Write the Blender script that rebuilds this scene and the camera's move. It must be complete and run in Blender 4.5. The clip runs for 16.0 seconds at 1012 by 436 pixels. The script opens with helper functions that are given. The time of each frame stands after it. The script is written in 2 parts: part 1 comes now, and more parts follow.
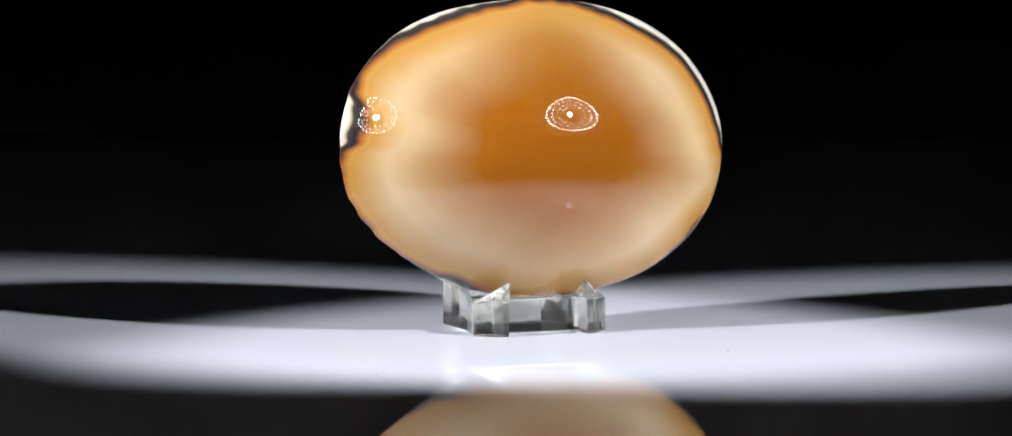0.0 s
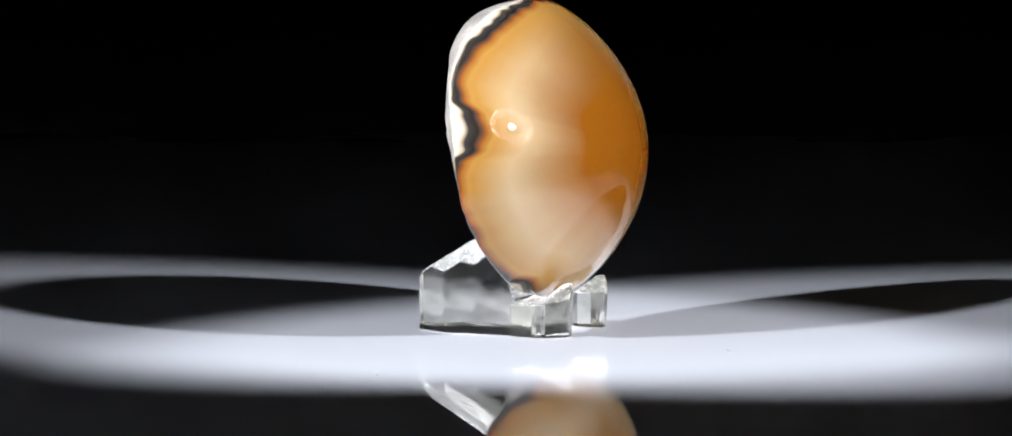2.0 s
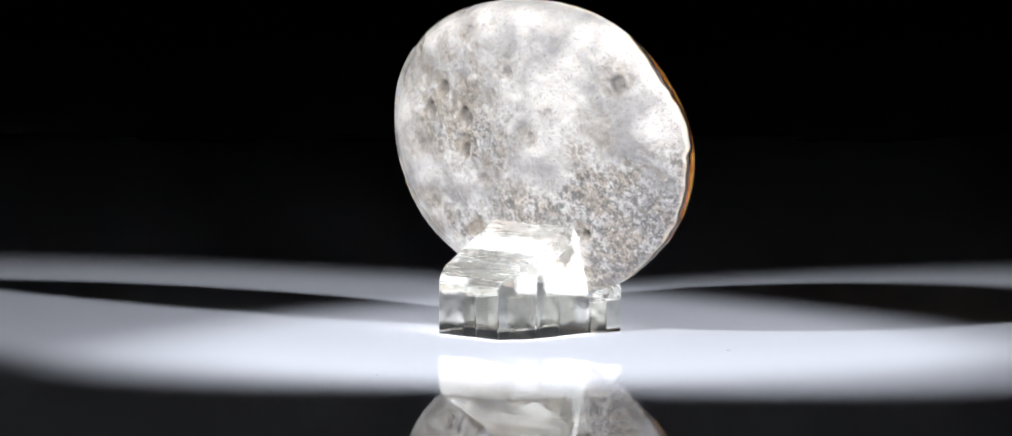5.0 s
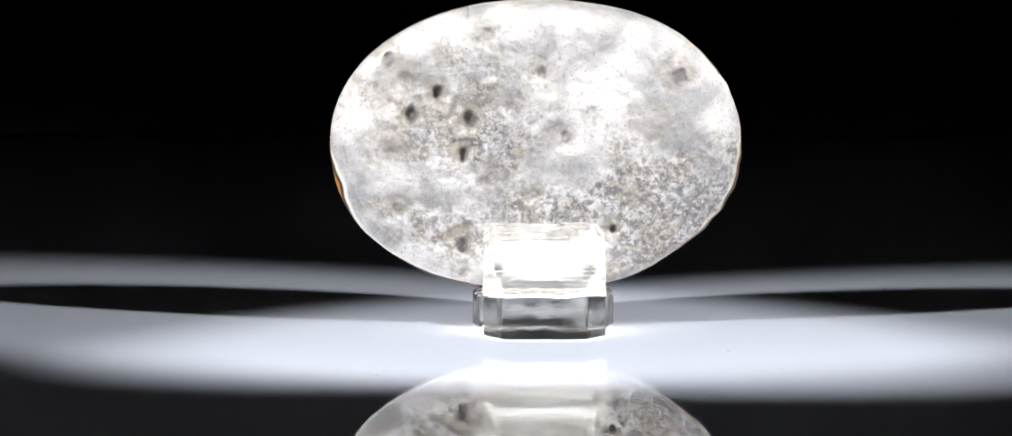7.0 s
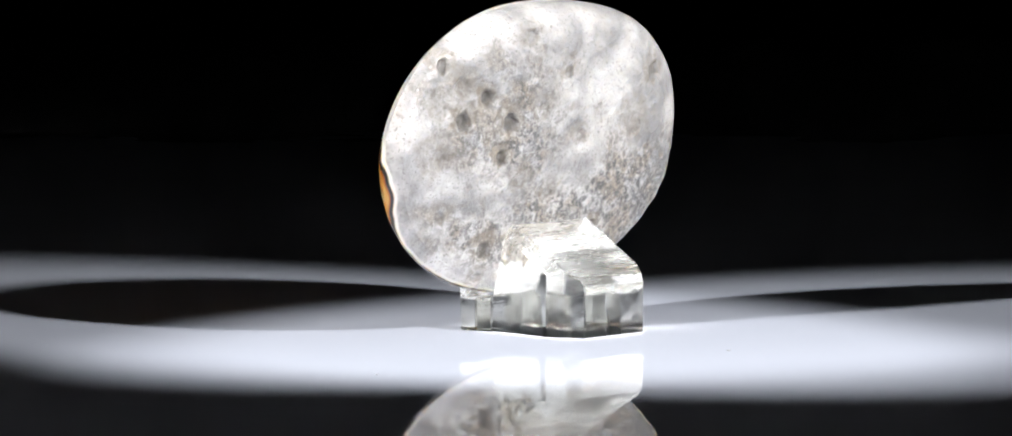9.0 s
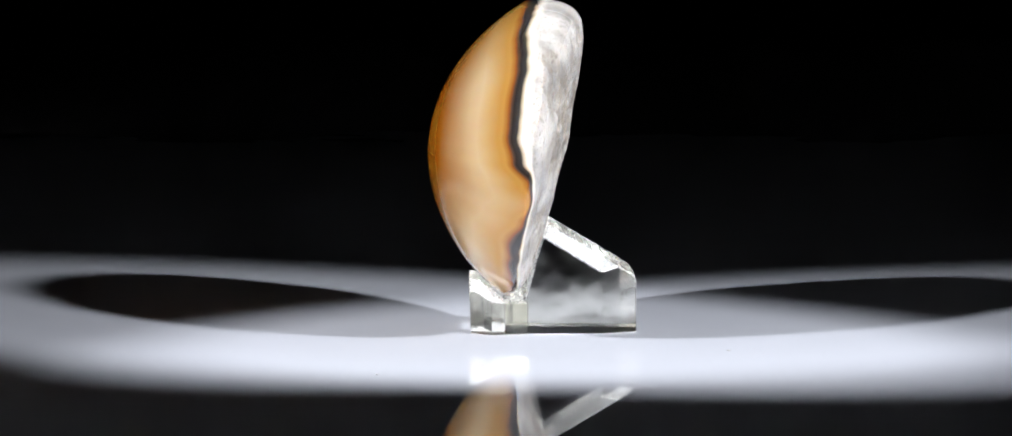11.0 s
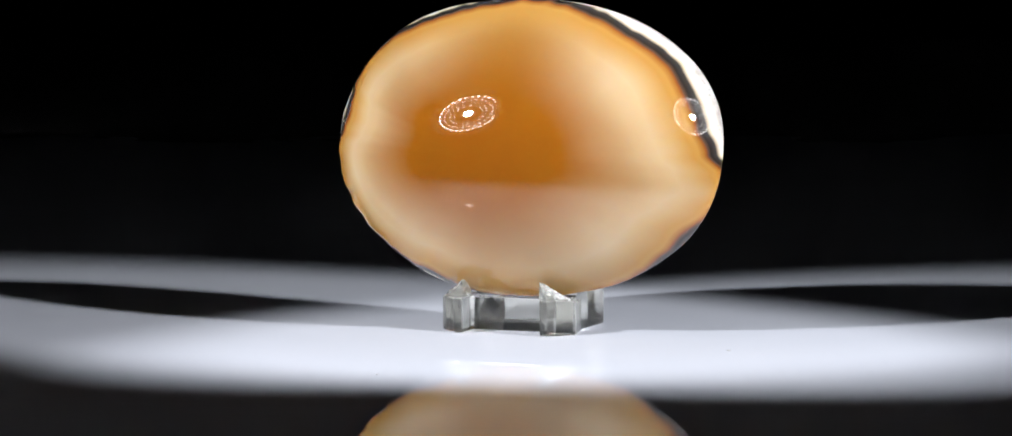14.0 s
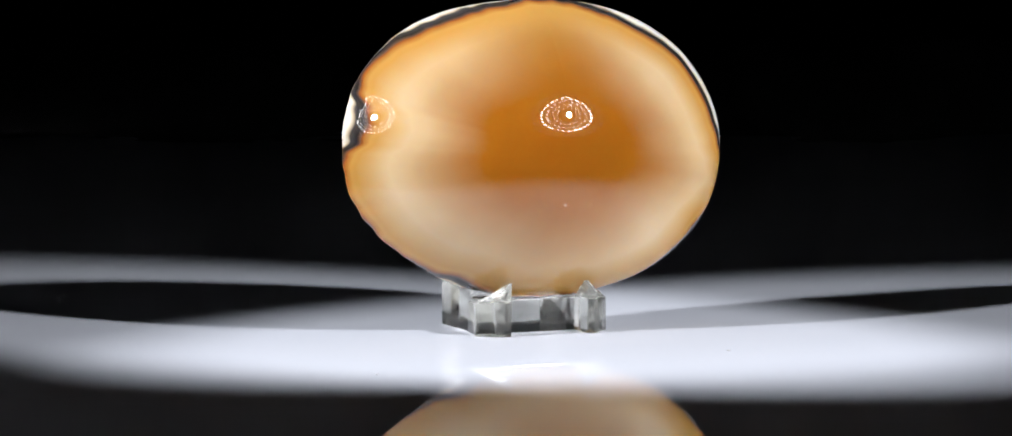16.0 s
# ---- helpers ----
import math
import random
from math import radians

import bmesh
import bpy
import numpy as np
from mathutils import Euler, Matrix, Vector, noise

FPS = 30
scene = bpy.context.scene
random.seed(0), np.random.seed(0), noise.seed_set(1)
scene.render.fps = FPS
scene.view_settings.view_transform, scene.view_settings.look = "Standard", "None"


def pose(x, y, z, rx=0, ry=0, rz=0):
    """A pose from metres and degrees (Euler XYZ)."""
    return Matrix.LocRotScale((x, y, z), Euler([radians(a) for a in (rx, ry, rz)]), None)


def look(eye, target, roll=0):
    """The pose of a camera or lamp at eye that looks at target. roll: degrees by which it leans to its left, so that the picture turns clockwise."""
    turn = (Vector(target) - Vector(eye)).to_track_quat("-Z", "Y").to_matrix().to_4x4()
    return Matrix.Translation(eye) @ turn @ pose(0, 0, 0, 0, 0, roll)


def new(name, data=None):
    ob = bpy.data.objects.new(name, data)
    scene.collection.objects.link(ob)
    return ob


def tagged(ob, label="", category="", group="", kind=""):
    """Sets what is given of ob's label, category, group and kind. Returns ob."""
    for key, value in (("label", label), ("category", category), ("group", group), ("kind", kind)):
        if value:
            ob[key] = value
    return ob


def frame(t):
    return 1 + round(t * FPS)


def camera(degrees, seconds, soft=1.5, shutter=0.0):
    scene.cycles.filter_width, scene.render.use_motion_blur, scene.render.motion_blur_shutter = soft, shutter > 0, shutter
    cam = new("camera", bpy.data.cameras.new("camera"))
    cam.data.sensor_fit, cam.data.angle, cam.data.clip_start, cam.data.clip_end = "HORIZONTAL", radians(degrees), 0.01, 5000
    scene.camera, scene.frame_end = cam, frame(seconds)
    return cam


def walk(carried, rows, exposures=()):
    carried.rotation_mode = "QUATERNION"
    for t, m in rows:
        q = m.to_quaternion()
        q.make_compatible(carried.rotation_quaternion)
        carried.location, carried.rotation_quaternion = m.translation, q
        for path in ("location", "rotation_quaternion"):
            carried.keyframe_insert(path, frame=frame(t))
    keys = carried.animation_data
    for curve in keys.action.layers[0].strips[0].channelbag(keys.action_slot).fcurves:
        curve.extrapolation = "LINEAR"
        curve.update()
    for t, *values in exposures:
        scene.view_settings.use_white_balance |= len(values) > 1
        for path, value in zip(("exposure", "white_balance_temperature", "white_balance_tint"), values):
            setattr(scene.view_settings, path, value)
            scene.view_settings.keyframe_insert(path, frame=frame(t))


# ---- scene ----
import collections

cam = camera(9.96, 16.0, soft=1.6)
U = 1e-4                      # one plan unit is a tenth of a millimetre
ELEV = radians(6.443)
ORIGIN = Vector((0, 0, 15 * U))
EYE = ORIGIN + Vector((0, -math.cos(ELEV), math.sin(ELEV))) * 0.9
AIM = ORIGIN + Vector((-42.5 * U, math.sin(ELEV) * 156.5 * U, math.cos(ELEV) * 156.5 * U))
walk(cam, [(0.0, look(EYE, AIM)), (16.0, look(EYE, AIM))])

# ---- light ----
world = bpy.data.worlds.new("dark_studio")
scene.world = world
world.use_nodes = True
world.node_tree.nodes["Background"].inputs[0].default_value = (0.6, 0.7, 1.0, 1)
world.node_tree.nodes["Background"].inputs[1].default_value = 0.0002
scene.view_settings.exposure = 0.0

LAMP_POWER = 23.0
LAMPS = (  # side, azimuth from the viewing side, elevation, distance, aim, beam
    ("a", -55.0, 29.0, 0.50, (0.0216, -0.0026, 0.0), 13.7),
    ("b", 53.3, 28.0, 0.50, (-0.0136, -0.0036, 0.0), 15.0),
)


def lamp_place(az, el, dist):
    a, e = radians(az), radians(el)
    return Vector((math.sin(a) * math.cos(e), -math.cos(a) * math.cos(e), math.sin(e))) * dist + Vector((0, 0, 0.03))


for side, az, el, dist, aim, beam in LAMPS:
    data = bpy.data.lights.new("spot_bulb", "SPOT")
    data.energy, data.color = LAMP_POWER, (0.985, 0.985, 1.0)
    data.shadow_soft_size, data.spot_size, data.spot_blend = 0.013, radians(beam), 0.20
    new("spot_bulb", data).matrix_world = look(lamp_place(az, el, dist - 0.03), aim)


# ---- materials ----
def nodes_of(name):
    m = bpy.data.materials.new(name)
    m.use_nodes = True
    return m, m.node_tree.nodes, m.node_tree.links, m.node_tree.nodes["Principled BSDF"]


def noise_node(n, l, scale, detail=4.0, rough=0.55, coord=None, distort=0.0):
    t = n.new("ShaderNodeTexNoise")
    t.inputs["Scale"].default_value, t.inputs["Detail"].default_value = scale, detail
    t.inputs["Roughness"].default_value, t.inputs["Distortion"].default_value = rough, distort
    if coord is not None:
        l.new(coord, t.inputs["Vector"])
    return t


def ramp_node(n, l, fac, stops):
    r = n.new("ShaderNodeValToRGB")
    while len(r.color_ramp.elements) < len(stops):
        r.color_ramp.elements.new(0.5)
    for e, (p, c) in zip(r.color_ramp.elements, stops):
        e.position, e.color = p, (*c, 1) if len(c) == 3 else c
    l.new(fac, r.inputs["Fac"])
    return r


def maths(n, l, op, a, b=None, clamp=False):
    m = n.new("ShaderNodeMath")
    m.operation, m.use_clamp = op, clamp
    for i, v in enumerate((a, b)):
        if v is None:
            continue
        if isinstance(v, (int, float)):
            m.inputs[i].default_value = v
        else:
            l.new(v, m.inputs[i])
    return m.outputs[0]


def mixed(n, l, fac, a, b):
    m = n.new("ShaderNodeMix")
    m.data_type = "RGBA"
    for socket, v in ((m.inputs[0], fac), (m.inputs[6], a), (m.inputs[7], b)):
        if isinstance(v, (int, float)):
            socket.default_value = v
        elif isinstance(v, tuple):
            socket.default_value = (*v, 1)
        else:
            l.new(v, socket)
    return m.outputs[2]


def bump_node(n, l, height, strength, distance, normal=None):
    b = n.new("ShaderNodeBump")
    b.inputs["Strength"].default_value, b.inputs["Distance"].default_value = strength, distance
    l.new(height, b.inputs["Height"])
    if normal is not None:
        l.new(normal, b.inputs["Normal"])
    return b.outputs[0]


def attr(n, name):
    a = n.new("ShaderNodeAttribute")
    a.attribute_name = name
    return a.outputs["Fac"]


def mat_table():
    m, n, l, p = nodes_of("white_gloss_acrylic")
    c = n.new("ShaderNodeTexCoord").outputs["Object"]
    grime = noise_node(n, l, 9, 5, 0.6, c)
    fine = noise_node(n, l, 900, 2, 0.5, c)
    tone = ramp_node(n, l, grime.outputs[0], [(0.3, (0.55, 0.58, 0.66)), (0.7, (0.585, 0.615, 0.695))])
    l.new(tone.outputs[0], p.inputs["Base Color"])
    rough = ramp_node(n, l, grime.outputs[0], [(0.35, (0.002,) * 3), (0.75, (0.008,) * 3)])
    l.new(rough.outputs[0], p.inputs["Roughness"])
    p.inputs["IOR"].default_value = 1.6
    l.new(bump_node(n, l, fine.outputs[0], 0.002, 0.00001), p.inputs["Normal"])
    return m


def mat_plain(name, col, rough=0.5, metal=0.0, scale=60.0, vary=0.15):
    m, n, l, p = nodes_of(name)
    c = n.new("ShaderNodeTexCoord").outputs["Object"]
    t = noise_node(n, l, scale, 5, 0.6, c)
    lo, hi = (tuple(x * k for x in col) for k in (1 - vary, 1 + vary))
    l.new(ramp_node(n, l, t.outputs[0], [(0.3, lo), (0.7, hi)]).outputs[0], p.inputs["Base Color"])
    p.inputs["Roughness"].default_value, p.inputs["Metallic"].default_value = rough, metal
    l.new(bump_node(n, l, t.outputs[0], 0.1, 0.0005), p.inputs["Normal"])
    return m


def mat_glow(name, col, strength):
    m, n, l, p = nodes_of(name)
    p.inputs["Base Color"].default_value = (*col, 1)
    p.inputs["Emission Color"].default_value = (*col, 1)
    p.inputs["Emission Strength"].default_value = strength
    return m


def mat_glass():
    m, n, l, p = nodes_of("clear_moulded_glass")
    c = n.new("ShaderNodeTexCoord").outputs["Object"]
    p.inputs["Base Color"].default_value = (0.98, 0.968, 0.885, 1)
    p.inputs["Transmission Weight"].default_value = 1.0
    p.inputs["IOR"].default_value = 1.5
    wave = noise_node(n, l, 110, 2, 0.5, c)
    st = n.new("ShaderNodeMapping")
    st.inputs["Scale"].default_value = (250, 2500, 2500)
    l.new(c, st.inputs["Vector"])
    scratch = noise_node(n, l, 1.0, 3, 0.7, st.outputs[0])
    haze = noise_node(n, l, 120, 3, 0.6, c)
    l.new(ramp_node(n, l, haze.outputs[0], [(0.45, (0.01,) * 3), (0.75, (0.10,) * 3)]).outputs[0], p.inputs["Roughness"])
    b = bump_node(n, l, wave.outputs[0], 0.5, 0.0008)
    l.new(bump_node(n, l, scratch.outputs[0], 0.12, 0.0001, b), p.inputs["Normal"])
    return m


def mat_frost():
    m, n, l, p = nodes_of("ground_glass_face")
    c = n.new("ShaderNodeTexCoord").outputs["Object"]
    st = n.new("ShaderNodeMapping")
    st.inputs["Scale"].default_value = (90, 900, 900)
    l.new(c, st.inputs["Vector"])
    brush = noise_node(n, l, 1.0, 4, 0.7, st.outputs[0])
    l.new(ramp_node(n, l, brush.outputs[0], [(0.3, (0.84, 0.83, 0.78)), (0.7, (0.92, 0.91, 0.86))]).outputs[0], p.inputs["Base Color"])
    l.new(ramp_node(n, l, brush.outputs[0], [(0.3, (0.18,) * 3), (0.7, (0.34,) * 3)]).outputs[0], p.inputs["Roughness"])
    p.inputs["Transmission Weight"].default_value = 0.93
    p.inputs["IOR"].default_value = 1.5
    l.new(bump_node(n, l, brush.outputs[0], 0.04, 0.0002), p.inputs["Normal"])
    return m


def mat_stone():
    m, n, l, p = nodes_of("banded_agate")
    c = n.new("ShaderNodeTexCoord").outputs["Object"]
    layer, fog, raw, pit_dark = attr(n, "layer"), attr(n, "fog"), attr(n, "raw"), attr(n, "pit_dark")
    wob = noise_node(n, l, 220, 3, 0.5, c)
    h = maths(n, l, "ADD", layer, maths(n, l, "MULTIPLY", maths(n, l, "SUBTRACT", wob.outputs[0], 0.5), 5.0))
    fac = maths(n, l, "DIVIDE", maths(n, l, "ADD", h, 120.0), 270.0, True)
    bands = ramp_node(n, l, fac, [
        (0.00, (0.426, 0.422, 0.418)), (0.318, (0.492, 0.476, 0.443)), (0.340, (0.295, 0.250, 0.180)), (0.354, (0.03, 0.028, 0.027)),
        (0.390, (0.014, 0.012, 0.012)), (0.408, (0.066, 0.037, 0.025)), (0.418, (0.15, 0.043, 0.010)), (0.432, (0.20, 0.085, 0.016)),
        (0.460, (0.27, 0.148, 0.036)), (0.58, (0.24, 0.122, 0.024)), (0.72, (0.178, 0.076, 0.009)), (0.84, (0.160, 0.056, 0.004)), (0.97, (0.152, 0.045, 0.003))])
    # milky zone between the yellow rim and the amber heart
    milk = ramp_node(n, l, fac, [(0.49, (0, 0, 0)), (0.56, (0.22,) * 3), (0.64, (0.48,) * 3), (0.71, (0.40,) * 3), (0.88, (0, 0, 0))])
    cloud = noise_node(n, l, 60, 2, 0.5, c)
    milky = maths(n, l, "MULTIPLY", maths(n, l, "MULTIPLY", milk.outputs[0], fog), maths(n, l, "ADD", cloud.outputs[0], 0.45), True)
    front = mixed(n, l, milky, bands.outputs[0], (0.45, 0.39, 0.27))
    # raw quartz rind
    big = noise_node(n, l, 70, 4, 0.6, c, 0.6)
    gran = noise_node(n, l, 1000, 6, 0.7, c, 0.3)
    speck = noise_node(n, l, 2100, 4, 0.7, c)
    zone, halo = attr(n, "grit"), attr(n, "halo")
    blotch = noise_node(n, l, 190, 3, 0.6, c, 0.8)
    mist = noise_node(n, l, 130, 4, 0.55, c, 0.3)
    gritty = maths(n, l, "ADD", maths(n, l, "ADD", zone, 0.1), maths(n, l, "MULTIPLY", maths(n, l, "SUBTRACT", big.outputs[0], 0.5), 2.4))
    gritty = maths(n, l, "ADD", gritty, maths(n, l, "MULTIPLY", maths(n, l, "SUBTRACT", blotch.outputs[0], 0.5), 1.8), True)
    white = ramp_node(n, l, mist.outputs[0], [(0.38, (0.41, 0.395, 0.382)), (0.62, (0.205, 0.200, 0.198))])
    rind = white.outputs[0]
    # tan clouds, then dark and light sugar grains where the quartz is open
    brown = ramp_node(n, l, blotch.outputs[0], [(0.46, (0, 0, 0)), (0.60, (0.8,) * 3)])
    rind = mixed(n, l, maths(n, l, "MULTIPLY", brown.outputs[0], gritty), rind, (0.200, 0.165, 0.125))
    dark = ramp_node(n, l, gran.outputs[0], [(0.43, (1, 1, 1)), (0.56, (0, 0, 0))])
    rind = mixed(n, l, maths(n, l, "MULTIPLY", dark.outputs[0], maths(n, l, "MULTIPLY", gritty, 0.95)), rind, (0.07, 0.068, 0.068))
    glint = ramp_node(n, l, speck.outputs[0], [(0.56, (0, 0, 0)), (0.66, (1, 1, 1))])
    rind = mixed(n, l, maths(n, l, "MULTIPLY", glint.outputs[0], maths(n, l, "MULTIPLY", gritty, 0.6)), rind, (0.50, 0.495, 0.49))
    scratch = ramp_node(n, l, speck.outputs[0], [(0.385, (1, 1, 1)), (0.42, (0, 0, 0))])
    rind = mixed(n, l, maths(n, l, "MULTIPLY", scratch.outputs[0], 0.6), rind, (0.12, 0.115, 0.11))
    rind = mixed(n, l, maths(n, l, "MULTIPLY", halo, ramp_node(n, l, gran.outputs[0], [(0.38, (1, 1, 1)), (0.60, (0.25,) * 3)]).outputs[0]), rind, (0.165, 0.142, 0.115))
    # darkness of the pit hollows, painted in over their real dents
    rind = mixed(n, l, maths(n, l, "MULTIPLY", pit_dark, 0.7), rind, (0.07, 0.064, 0.06))
    # the pale seam turns gritty grey where the sugary zone meets it
    seam = ramp_node(n, l, fac, [(0.318, (1, 1, 1)), (0.345, (0, 0, 0))]).outputs[0]
    crumb = ramp_node(n, l, gran.outputs[0], [(0.40, (0.10, 0.096, 0.09)), (0.62, (0.33, 0.32, 0.30))]).outputs[0]
    front = mixed(n, l, maths(n, l, "MULTIPLY", maths(n, l, "MULTIPLY", seam, zone, True), 0.9), front, crumb)
    light_rind = ramp_node(n, l, fac, [(0.26, (1, 1, 1)), (0.305, (0, 0, 0))]).outputs[0]
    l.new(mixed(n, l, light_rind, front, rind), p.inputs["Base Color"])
    l.new(maths(n, l, "ADD", maths(n, l, "MULTIPLY", raw, 0.42), 0.02), p.inputs["Roughness"])
    p.inputs["IOR"].default_value = 1.5
    l.new(maths(n, l, "SUBTRACT", 0.65, maths(n, l, "MULTIPLY", light_rind, 0.50)), p.inputs["Subsurface Weight"])
    p.inputs["Subsurface Radius"].default_value = (1.0, 0.55, 0.25)
    p.inputs["Subsurface Scale"].default_value = 0.006
    hb = maths(n, l, "MULTIPLY", maths(n, l, "ADD", gran.outputs[0], maths(n, l, "MULTIPLY", speck.outputs[0], 0.6)), raw)
    l.new(bump_node(n, l, hb, 0.55, 0.0006), p.inputs["Normal"])
    return m


TABLE, GLASS, STONE = mat_table(), mat_glass(), mat_stone()
FROST = mat_frost()
BLACK_CLOTH = mat_plain("black_felt", (0.003, 0.003, 0.0035), 0.95, 0, 300)
BLACK_METAL = mat_plain("black_enamel", (0.02, 0.02, 0.02), 0.4, 0, 90)
CHROME = mat_plain("brushed_chrome", (0.5, 0.5, 0.5), 0.25, 1.0, 200)
FACET = mat_plain("silvered_facet", (0.95, 0.94, 0.93), 0.02, 1.0, 400, 0.02)
DULL_FACET = mat_plain("dull_facet", (0.55, 0.54, 0.53), 0.05, 1.0, 400, 0.1)
LENS = mat_glow("glowing_lens", (1.0, 0.985, 0.975), 0.4)
BULB = mat_glow("glowing_bulb", (1.0, 0.985, 0.975), 40.0)
DUST = mat_plain("dark_dust", (0.22, 0.22, 0.23), 0.9, 0, 5000)


# ---- mesh helpers ----
def mesh_of(name, bm, material, smooth=True):
    bmesh.ops.recalc_face_normals(bm, faces=bm.faces)
    me = bpy.data.meshes.new(name)
    bm.to_mesh(me)
    bm.free()
    me.materials.append(material)
    for f in me.polygons:
        f.use_smooth = smooth
    return me


def part(name, bm, material, parent=None, label="", smooth=True):
    ob = new(name, mesh_of(name, bm, material, smooth))
    if parent is not None:
        ob.parent = parent
    return tagged(ob, label)


def box(bm, x0, x1, y0, y1, z0, z1):
    r = bmesh.ops.create_cube(bm, size=1)
    m = pose((x0 + x1) / 2, (y0 + y1) / 2, (z0 + z1) / 2) @ Matrix.Diagonal((x1 - x0, y1 - y0, z1 - z0, 1))
    bmesh.ops.transform(bm, matrix=m, verts=r["verts"])
    return r["verts"]


def spun(bm, profile, seg=48, matrix=None):
    rings = []
    for r, z in profile:
        if r < 1e-9:
            rings.append([bm.verts.new((0, 0, z))])
        else:
            rings.append([bm.verts.new((r * math.cos(2 * math.pi * i / seg), r * math.sin(2 * math.pi * i / seg), z)) for i in range(seg)])
    for a, b in zip(rings, rings[1:]):
        for i in range(seg):
            q = [a[i % len(a)], a[(i + 1) % len(a)], b[(i + 1) % len(b)], b[i % len(b)]]
            q = list(dict.fromkeys(q))
            if len(q) > 2:
                bm.faces.new(q)
    if matrix is not None:
        bmesh.ops.transform(bm, matrix=matrix, verts=[v for ring in rings for v in ring])


# ---- setting ----
def table():
    bm = bmesh.new()
    box(bm, -0.8, 0.8, -0.95, 0.7, -0.012, 0.0)
    ob = part("table_top", bm, TABLE, None, smooth=False)
    tagged(ob, "glossy white acrylic table top under spot light pools", "table top", kind="structure")


def room():
    t = 0.05
    for name, b, lab in (
            ("backdrop", (-1.6, 1.6, 1.3, 1.3 + t, -0.75, 1.6), "plain black felt backdrop behind the table"),
            ("wall_left", (-1.6 - t, -1.6, -1.6, 1.3, -0.75, 1.6), "dark studio wall covered in black felt"),
            ("wall_right", (1.6, 1.6 + t, -1.6, 1.3, -0.75, 1.6), "dark studio wall covered in black felt"),
            ("wall_rear", (-1.6, 1.6, -1.6 - t, -1.6, -0.75, 1.6), "dark studio wall covered in black felt"),
            ("ceiling", (-1.6, 1.6, -1.6, 1.3, 1.6, 1.6 + t), "dark studio ceiling"),
            ("floor", (-1.6, 1.6, -1.6, 1.3, -0.75 - t, -0.75), "dark studio floor")):
        bm = bmesh.new()
        box(bm, *b)
        tagged(part(name, bm, BLACK_CLOTH, None, smooth=False), lab, name.split("_")[0], kind="structure")
    bm = bmesh.new()
    box(bm, -0.7, 0.7, -0.85, 0.6, -0.75, -0.012)
    tagged(part("table_base", bm, BLACK_CLOTH, None, smooth=False), "black cloth-covered block that carries the table top", "table base", kind="structure")


# ---- the agate ----
BAND = [(-180, 14), (-176, 6), (-165, 8), (-150, 8), (-138, 13), (-127, 30), (-116, 18), (-104, 2), (-93, 9), (-84, 8), (-72, 2), (-58, 4), (-44, 8),
        (-32, 18), (-25, 25), (-17, 4), (-11, -14), (-6, 2), (0, 32), (8, 50), (18, 54), (32, 46), (46, 46), (60, 33), (75, 17),
        (90, 11), (105, 20), (123, 30), (138, 27), (148, 15), (157, 9), (162, 16), (166, 42), (171, 54), (176, 40), (180, 14)]
PITS = [(217, 418, 13, 9), (223, 356, 17, 5), (182, 333, 15, 14), (142, 370, 12, 14), (91, 328, 16, 13), (103, 274, 11, 13), (105, 129, 15, 10),
        (66, 459, 13, 6), (-18, 401, 12, 7), (-229, 391, 17, 8), (-128, 157, 9, 14), (204, 186, 12, 6), (60, 235, 13, 6), (-55, 300, 11, 7),
        (190, 385, 18, 4), (30, 345, 14, 4), (225, 275, 20, 4), (120, 300, 14, 5), (-190, 310, 24, 4), (105, 86, 10, 6), (-5, 210, 12, 5)]
A, B, CX, CZ, POW = 318.0, 228.0, -4.0, 283.0, 2.15


def band_at(phi):
    for (a, u), (b, v) in zip(BAND, BAND[1:]):
        if a <= phi <= b:
            k = (phi - a) / (b - a)
            k = k * k * (3 - 2 * k)
            return u + (v - u) * k
    return 0.0


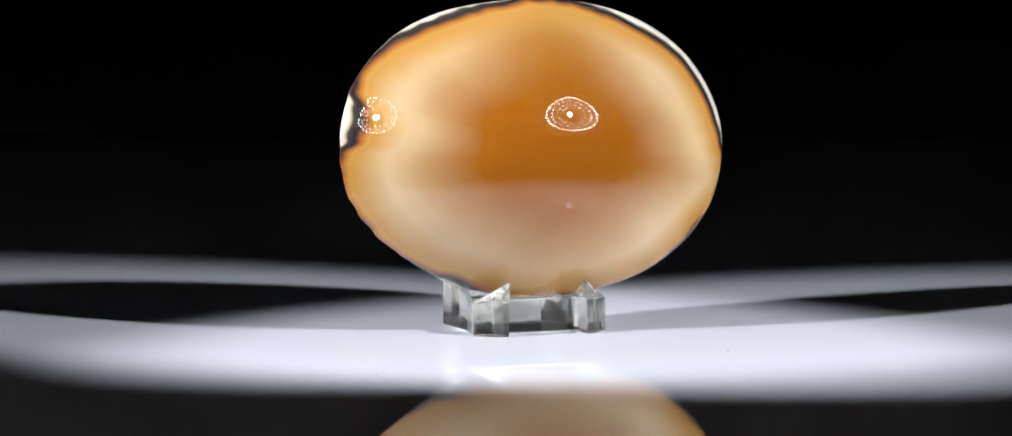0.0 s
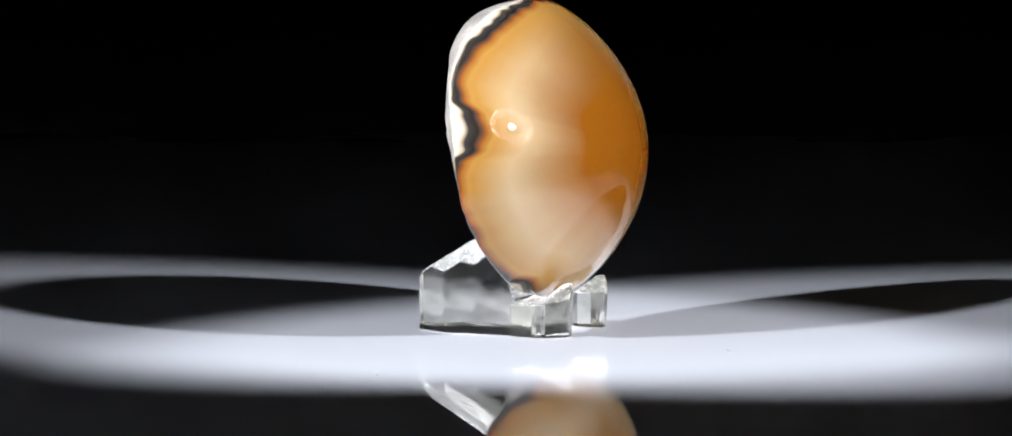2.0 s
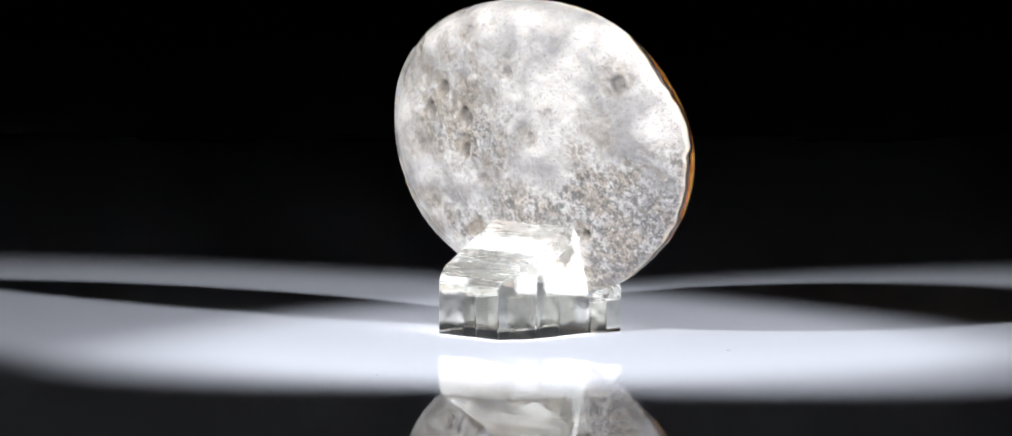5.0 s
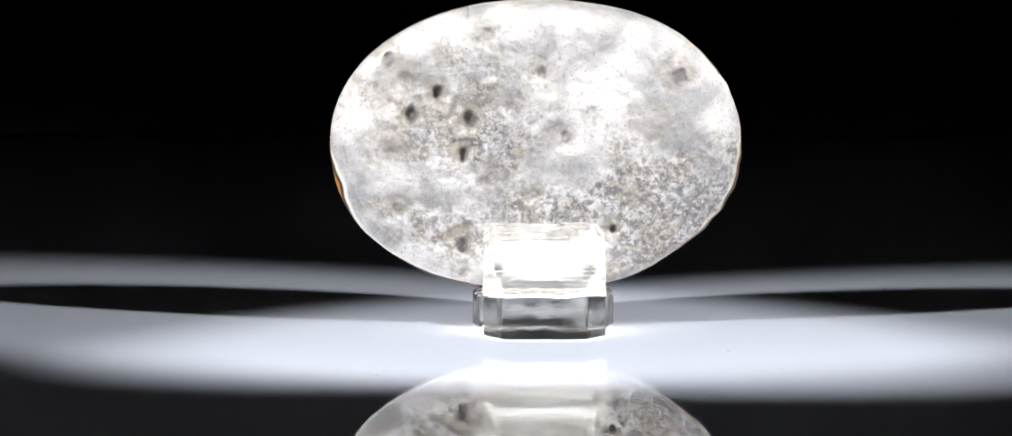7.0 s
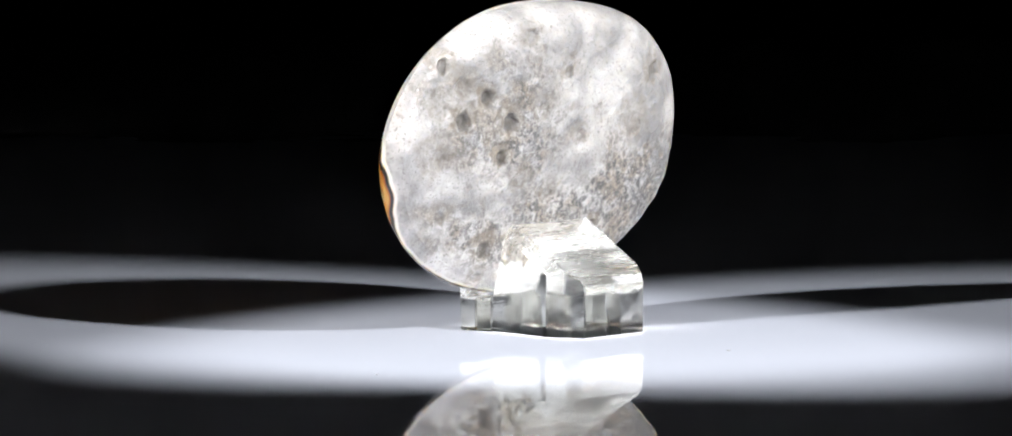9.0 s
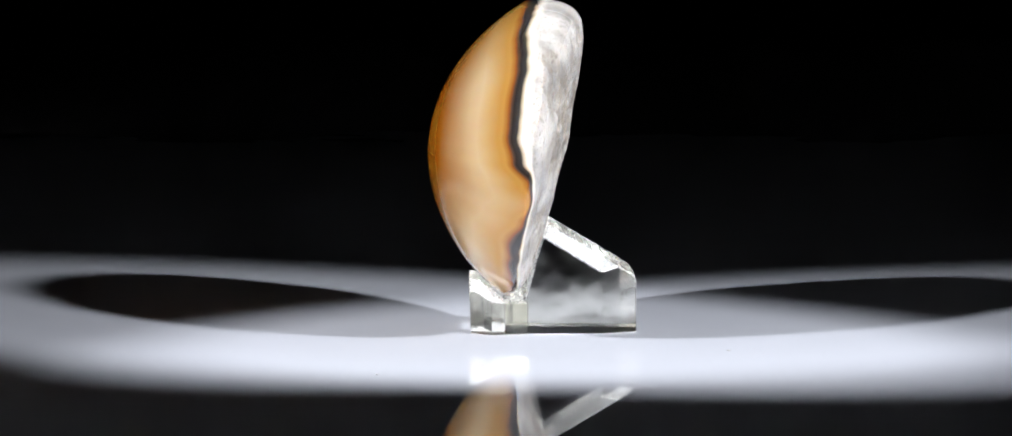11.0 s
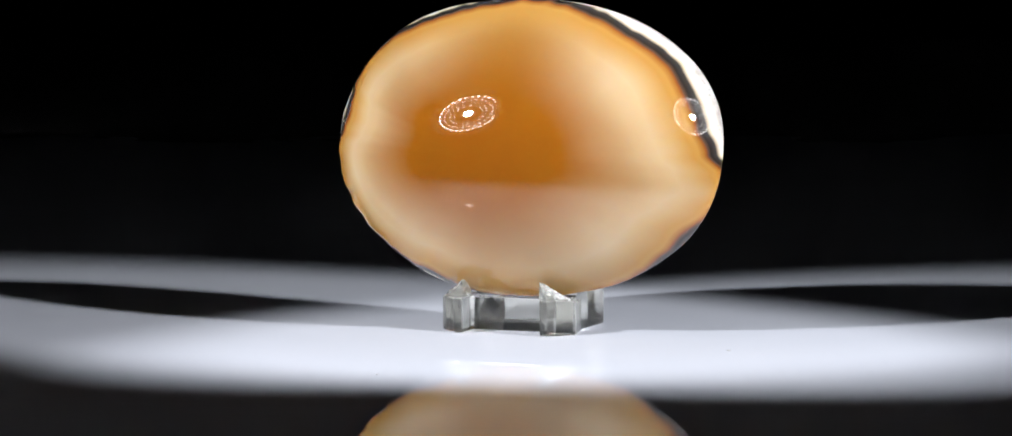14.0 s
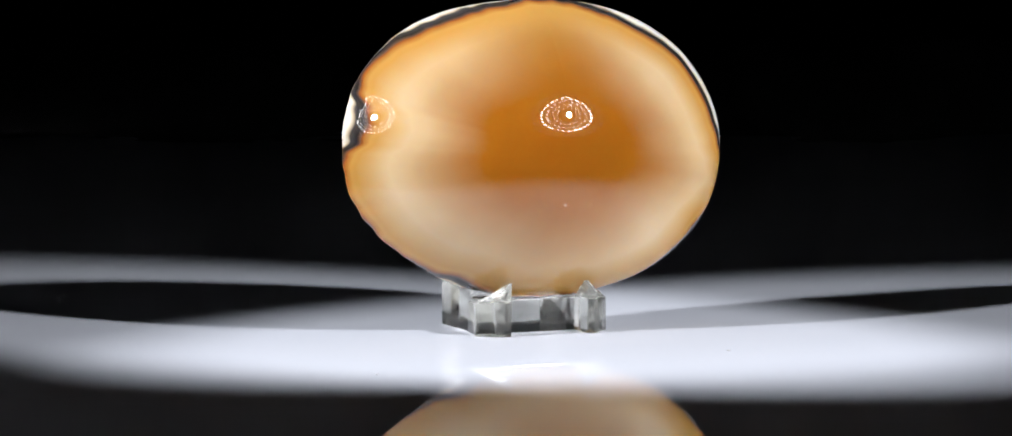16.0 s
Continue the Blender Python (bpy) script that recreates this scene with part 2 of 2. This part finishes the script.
def agate():
    nphi, nr = 480, 120
    verts, faces = [], []
    vals = {k: [] for k in ("layer", "fog", "raw", "pit_dark", "halo", "grit")}
    radii = [1 - (1 - i / nr) ** 1.6 for i in range(1, nr + 1)]
    limb = []
    for j in range(nphi):
        p = 2 * math.pi * j / nphi
        k = (abs(math.cos(p) / A) ** POW + abs(math.sin(p) / B) ** POW) ** (-1 / POW)
        chip = 1 / (1 + ((p - 3.3) / 0.7) ** 6)
        chip = 0.006 * noise.noise((math.cos(p) * 3, math.sin(p) * 3, 4)) + chip * 0.009 * noise.noise((math.cos(p) * 14, math.sin(p) * 14, 4))
        k *= 1 - 0.028 * math.exp(-((p - 3.75) / 0.36) ** 2) + 0.014 * math.exp(-((p - 2.35) / 0.32) ** 2)
        limb.append((p, k, chip))

    def place(side, rho, p, k, chip=0.0):
        k *= 1 + chip * rho ** 20
        x, z = CX + rho * k * math.cos(p), CZ + rho * k * math.sin(p)
        rim = -45 + 41 * (max(0.0, z - 57) / 450) ** 1.5
        rim += 4 * noise.noise((x / 90, z / 90, 7)) * rho ** 12 + 21 * (rho * math.cos(p)) ** 2
        rim += 15 * max(0.0, (z - CZ) / B) * abs(x - CX) / A
        deg = math.degrees(p)
        deg = deg - 360 if deg > 180 else deg
        pit_dark = halo = 0.0
        if side == "front":
            u = ((x - CX) / A) ** 2
            q = 0.72 * u + 0.28 * u * u + ((z - CZ) / B) ** 2
            e = (k * math.cos(p) / A) ** 2
            q -= (0.72 * e + 0.28 * e * e + (k * math.sin(p) / B) ** 2 - 1) * rho ** 6
            y = rim - 132 * max(0.0, 1 - q) ** 0.84
            y -= (6 + 8 * (x - CX) / A) * q ** 2 * max(0.0, 1 - q)
            y += (0.045 * (x - CX) - 0.05 * (z - CZ)) * max(0.0, 1 - q)
            raw = 0.0
        else:
            high = max(0.0, (z - CZ) / B)
            flat = 0.2047 * z - 25.45 + 16 - ((38 + 45 * high) if x > CX else 44 + 4 * high) * ((x - CX) / A) ** 2 - 18 * ((z - CZ) / B) ** 2
            y = rim + max(12.0, flat - rim) * max(0.0, 1 - rho ** 16) ** 0.5
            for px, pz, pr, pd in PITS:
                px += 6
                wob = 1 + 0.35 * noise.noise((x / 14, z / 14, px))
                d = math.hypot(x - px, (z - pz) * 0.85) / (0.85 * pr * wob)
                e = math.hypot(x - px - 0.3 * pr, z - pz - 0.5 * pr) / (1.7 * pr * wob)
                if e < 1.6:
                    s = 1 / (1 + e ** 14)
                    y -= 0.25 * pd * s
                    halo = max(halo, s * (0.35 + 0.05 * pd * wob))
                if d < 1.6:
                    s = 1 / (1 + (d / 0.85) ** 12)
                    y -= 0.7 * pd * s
                    # deeper pits get more of the hollow's darkness put into the colour
                    pit_dark = max(pit_dark, s * max(0.0, min(1.0, (pd - 4) / 7)))
            rough = 1 / (1 + math.exp(-(0.93 - rho) * 40))
            y -= rough * (3.2 * abs(noise.fractal((x / 30, z / 30, 3), 1.0, 2.2, 5)) + 1.6 * noise.noise((x / 20, z / 20, 1)))
            for bx, bz, br, bh in ((-240, 325, 36, 10), (-65, 292, 40, 8), (-190, 420, 45, 5), (40, 430, 60, 4)):
                y += bh * math.exp(-((x - bx) / br) ** 2 - ((z - bz) / (1.2 * br)) ** 2) * rough
            raw = 1 / (1 + math.exp(-(0.95 - rho - (0.02 if x > 100 else -0.06)) * 50))
        line = rim - 1.12 * band_at(deg) * rho ** 3 - 9 * noise.noise((math.cos(p) * 11, math.sin(p) * 11, 2)) * rho ** 24
        h = line - y - (0 if side == "front" else 90 * (1 - rho ** 14))
        if h < 0:
            h *= 1 - 0.3 * math.exp(-((deg - 171) / 6.5) ** 2)
        # the golden zone thins out towards the crest
        h += 12 * max(0.0, math.sin(p)) ** 2 * max(0.0, min(1.0, (h - 6) / 30)) * (1 - max(0.0, min(1.0, (h - 60) / 60)))
        vals["layer"].append(h)
        c, s = math.cos(p), math.sin(p)
        vals["fog"].append(min(1.0, 0.10 + (1.0 if c < 0 else 1.25) * c * c + (0.38 if s < 0 else 0.0) * s * s))
        vals["raw"].append(raw)
        vals["pit_dark"].append(pit_dark)
        vals["halo"].append(halo)
        # sugary grey zone over the lower part of the back
        g = 0.55 - (z - 225 + 0.18 * x) / 120.0
        g = min(g, 1.2 - (math.hypot((x - CX) / A, (z - CZ) / B) - 0.75) * (6.0 if x > 60 else 1.0))
        g2 = 1.1 - 0.75 * math.hypot((x - 95) / 130, (z - 300) / 95)
        g3 = -0.9 * max(0.0, 1.3 - math.hypot((x + 65) / 45, (z - 275) / 50)) - 0.8 * max(0.0, 1.2 - math.hypot((x + 250) / 70, (z - 350) / 60))
        vals["grit"].append(max(-1.0, min(1.0, max(g, g2) + g3)))
        return (x * U, y * U, z * U)

    base = {}
    for side in ("front", "back"):
        base[side] = len(verts)
        verts.append(place(side, 0.0, 0.0, 1.0))
        for i, rho in enumerate(radii[:-1] if side == "back" else radii):
            for p, k, chip in limb:
                verts.append(place(side, rho, p, k, chip))
    f0, b0 = base["front"], base["back"]

    def at(side, i, j):
        j %= nphi
        if side == "back" and i == nr - 1:
            return f0 + 1 + i * nphi + j
        return base[side] + 1 + i * nphi + j
    for side in ("front", "back"):
        for j in range(nphi):
            t = (base[side], at(side, 0, j), at(side, 0, j + 1))
            faces.append(t if side == "front" else t[::-1])
            for i in range(nr - 1):
                q = (at(side, i, j), at(side, i + 1, j), at(side, i + 1, j + 1), at(side, i, j + 1))
                faces.append(q if side == "front" else q[::-1])
    me = bpy.data.meshes.new("agate_stone")
    me.from_pydata(verts, [], faces)
    me.validate()
    for key, v in vals.items():
        a = me.attributes.new(key, "FLOAT", "POINT")
        a.data.foreach_set("value", v)
    for f in me.polygons:
        f.use_smooth = True
    me.materials.append(STONE)
    ob = new("agate_stone", me)
    return tagged(ob, "polished orange domed agate, black banded, with raw white pitted back", "gemstone")


# ---- the glass rest ----
def prism(bm, outline, x0, x1):
    """A solid with the outline (y, z) between two x."""
    a = [bm.verts.new((x0, y, z)) for y, z in outline]
    b = [bm.verts.new((x1, y, z)) for y, z in outline]
    bm.faces.new(a)
    bm.faces.new(b[::-1])
    for i in range(len(a)):
        j = (i + 1) % len(a)
        bm.faces.new((a[j], a[i], b[i], b[j]))
    bmesh.ops.recalc_face_normals(bm, faces=bm.faces)


def rounded(bm, width):
    bmesh.ops.remove_doubles(bm, verts=bm.verts, dist=0.01)
    bmesh.ops.dissolve_limit(bm, angle_limit=radians(2), verts=bm.verts, edges=bm.edges)
    edges = [e for e in bm.edges if len(e.link_faces) == 2 and e.calc_face_angle(0) > radians(20)]
    bmesh.ops.bevel(bm, geom=edges, offset=width, segments=3, profile=0.5, affect="EDGES", clamp_overlap=True)
    bmesh.ops.recalc_face_normals(bm, faces=bm.faces)
    bmesh.ops.scale(bm, vec=(U, U, U), verts=bm.verts)


def cut(bm, co, no):
    geom = bm.verts[:] + bm.edges[:] + bm.faces[:]
    bmesh.ops.bisect_plane(bm, geom=geom, plane_co=co, plane_no=no, clear_outer=True)
    bmesh.ops.holes_fill(bm, edges=[e for e in bm.edges if e.is_boundary])
    bmesh.ops.recalc_face_normals(bm, faces=bm.faces)


def glass_part(name, bm, parent, width, label=""):
    rounded(bm, width)
    ob = part(name, bm, GLASS, parent, label, smooth=False)
    ob.data.materials.append(FROST)
    for f in ob.data.polygons:
        leaning = f.normal.y < -0.5 and f.normal.z > 0.12
        if f.normal.z > 0.2 or leaning:
            f.material_index = 1
    return ob


def wedge_block(top):
    """The block behind the stone: a sloped back, a leaning front and a low ledge for the stone's foot."""
    bm = bmesh.new()
    x0, x1 = -110, 77
    prism(bm, [(158, 0.6), (158, 80), (150, 92), (24, 167), (15, 167), (-13, 56), (-18, 53), (-46, 53), (-46, 0.6)], x0, x1)
    for sx, x in ((1, x1), (-1, x0)):
        # tapered tail, then the bright chamfer along the slope
        cut(bm, (x, 104, 0), (sx * 0.88, 0.475, 0))
        cut(bm, (x - sx * 15, 24, 167), (sx * 20, 7.6, 12.9))
    bm.verts.ensure_lookup_table()
    lean = [e for e in bm.edges if all(-16 < v.co.y < 26 and v.co.z > 50 for v in e.verts) and abs(e.verts[0].co.z - e.verts[1].co.z) > 40]
    bmesh.ops.bevel(bm, geom=lean, offset=11, segments=1, profile=0.5, affect="EDGES", clamp_overlap=True)
    block = glass_part("wedge_block", bm, top, 5)
    block.visible_shadow = False  # clear glass lets the lamp light through


def prong(top, side):
    """One of the two claws: a chamfered outer corner, and a ground top that rises to the inner front edge."""
    mid = -15.5
    plan = {}
    for j, (y, row) in enumerate((
            (-9, ((98.5, 50), (94.8, 50), None)),
            (-46.4, ((106, 51), (95, 52), (63.5, 53))),
            (-64, ((110, 52), (93, 60), (63.5, 67))),
            (-84, ((92, 62), (80, 72), (63.5, 82))),
            (-100, ((77, 66), (71, 74), (63.5, 84))))):
        for i, cell in enumerate(row):
            if cell:
                plan[i, j] = (mid + side * cell[0], y, cell[1])
    bm = bmesh.new()
    low = {k: bm.verts.new((x, y + (3 if y < -90 else 0), 0.6)) for k, (x, y, z) in plan.items()}
    high = {k: bm.verts.new(v) for k, v in plan.items()}
    edges = collections.Counter()
    for i, j in plan:
        ring = [(i, j), (i + 1, j), (i + 1, j + 1), (i, j + 1)]
        if all(k in plan for k in ring):
            bm.faces.new([high[k] for k in ring])
            bm.faces.new([low[k] for k in ring[::-1]])
            edges.update(frozenset((ring[n], ring[n - 1])) for n in range(4))
    for pair, count in edges.items():
        if count == 1:
            a, b = tuple(pair)
            bm.faces.new((low[a], low[b], high[b], high[a]))
    bmesh.ops.recalc_face_normals(bm, faces=bm.faces)
    glass_part("prong", bm, top, 2)


def glass_rest():
    top = new("glass_rest")
    tagged(top, "small clear glass display rest with sloped back and two prongs", "display stand")
    wedge_block(top)
    prong(top, -1)
    prong(top, 1)
    return top


# ---- lamps outside the view, seen in the stone's polish ----
def studio_lamp(az, el, dist, aim):
    place = lamp_place(az, el, dist)
    top = new("studio_lamp")
    top.location = (place.x, place.y, 0.0)
    tagged(top, "black studio spot lamp with a lit faceted reflector", "lamp", "studio lamps")
    turn = look(place, aim)
    local = Matrix.Translation((-place.x, -place.y, 0)) @ turn
    bm = bmesh.new()
    # the front lip is drawn out long to stop stray bulb light
    spun(bm, [(0.0, 0.104), (0.04, 0.10), (0.064, 0.08), (0.130, 0.012), (0.142, -0.17), (0.138, -0.17), (0.126, 0.012), (0.068, 0.074), (0.0, 0.088)], 64, local)
    part("housing", bm, BLACK_METAL, top)
    focus = local @ Vector((0, 0, 0.024))
    goal = Vector((-place.x, -place.y, 0.025))
    for r, count, z, w, hgt in ((0.102, 30, 0.002, 0.0135, 0.010), (0.086, 26, 0.018, 0.0115, 0.007), (0.067, 20, 0.040, 0.010, 0.005), (0.050, 14, 0.060, 0.009, 0.005)):
        bm = bmesh.new()
        for i in range(count):
            a = 2 * math.pi * (i + 0.3) / count
            c = local @ Vector((r * math.cos(a), r * math.sin(a), z))
            normal = ((focus - c).normalized() + (goal - c).normalized()).normalized()
            side = (local.to_3x3() @ Vector((-math.sin(a), math.cos(a), 0)))
            side = (side - normal * side.dot(normal)).normalized()
            m = Matrix((side, normal.cross(side), normal)).transposed().to_4x4()
            v = bmesh.ops.create_cube(bm, size=1)["verts"]
            bmesh.ops.transform(bm, matrix=Matrix.Translation(c) @ m @ Matrix.Diagonal((w * (0.75 + 0.3 * random.random()), hgt, 0.002, 1)), verts=v)
        part("reflector_ring", bm, FACET if r > 0.09 else DULL_FACET, top, "ring of silvered mirror facets", smooth=False)
    bm = bmesh.new()
    bmesh.ops.create_icosphere(bm, subdivisions=3, radius=0.024, matrix=Matrix.Translation(focus))
    part("bulb", bm, BULB, top, "glowing bulb")
    # unseen disc added to keep the bulb's direct light off the table
    bm = bmesh.new()
    spun(bm, [(0.0, 0.0), (0.044, 0.0), (0.044, 0.002), (0.0, 0.002)], 40, local)
    part("bulb_light_block", bm, BLACK_METAL, top, "added black cap that blocks the bulb's direct light")
    bm = bmesh.new()
    spun(bm, [(0.0, -0.003), (0.012, -0.002), (0.0185, -0.0005), (0.0, -0.0005)], 40, local)
    part("lens", bm, LENS, top, "glowing front lens")
    bm = bmesh.new()
    head = place.z
    spun(bm, [(0.0, 0.0), (0.05, 0.0), (0.05, 0.006), (0.006, 0.009), (0.005, head - 0.06), (0.0, head - 0.06)], 32,
         pose(*(0.14 * v for v in (place.x / dist, place.y / dist)), 0.0))
    part("pole", bm, BLACK_METAL, top)
    bm = bmesh.new()
    a = Vector((0.14 * place.x / dist, 0.14 * place.y / dist, head - 0.062))
    b = local @ Vector((0, 0, 0.1))
    d = b - a
    spun(bm, [(0, 0), (0.006, 0), (0.006, d.length), (0, d.length)], 16, Matrix.Translation(a) @ d.to_track_quat("Z", "Y").to_matrix().to_4x4())
    part("arm", bm, BLACK_METAL, top)


def dust(x, y, r):
    bm = bmesh.new()
    bmesh.ops.create_icosphere(bm, subdivisions=2, radius=1)
    for v in bm.verts:
        v.co *= 1 + 0.3 * noise.noise(v.co * 2 + Vector((x * 900, y * 900, 0)))
    bmesh.ops.transform(bm, matrix=pose(0, 0, r * 0.2) @ Matrix.Diagonal((r, r * 1.6, r * 0.25, 1)), verts=bm.verts)
    ob = part("dust_speck", bm, DUST)
    ob.location = (x, y, 0)
    tagged(ob, "tiny dark speck of dust on the white table top", "dust", "dust on the table top")


table()
room()
STONE_OB = agate()
REST_OB = glass_rest()
for side, az, el, dist, aim, beam in LAMPS:
    studio_lamp(az, el, dist, aim)
dust(-0.0226, -0.0585, 0.00030)
dust(0.0293, -0.0290, 0.00032)


def motions():
    rate = 360 / 15.93
    rows = [(i * 0.5, pose(0, 0, 0, 0, 0, rate * (i * 0.5 + 0.98))) for i in range(33)]
    walk(STONE_OB, rows)
    walk(REST_OB, rows)


motions()
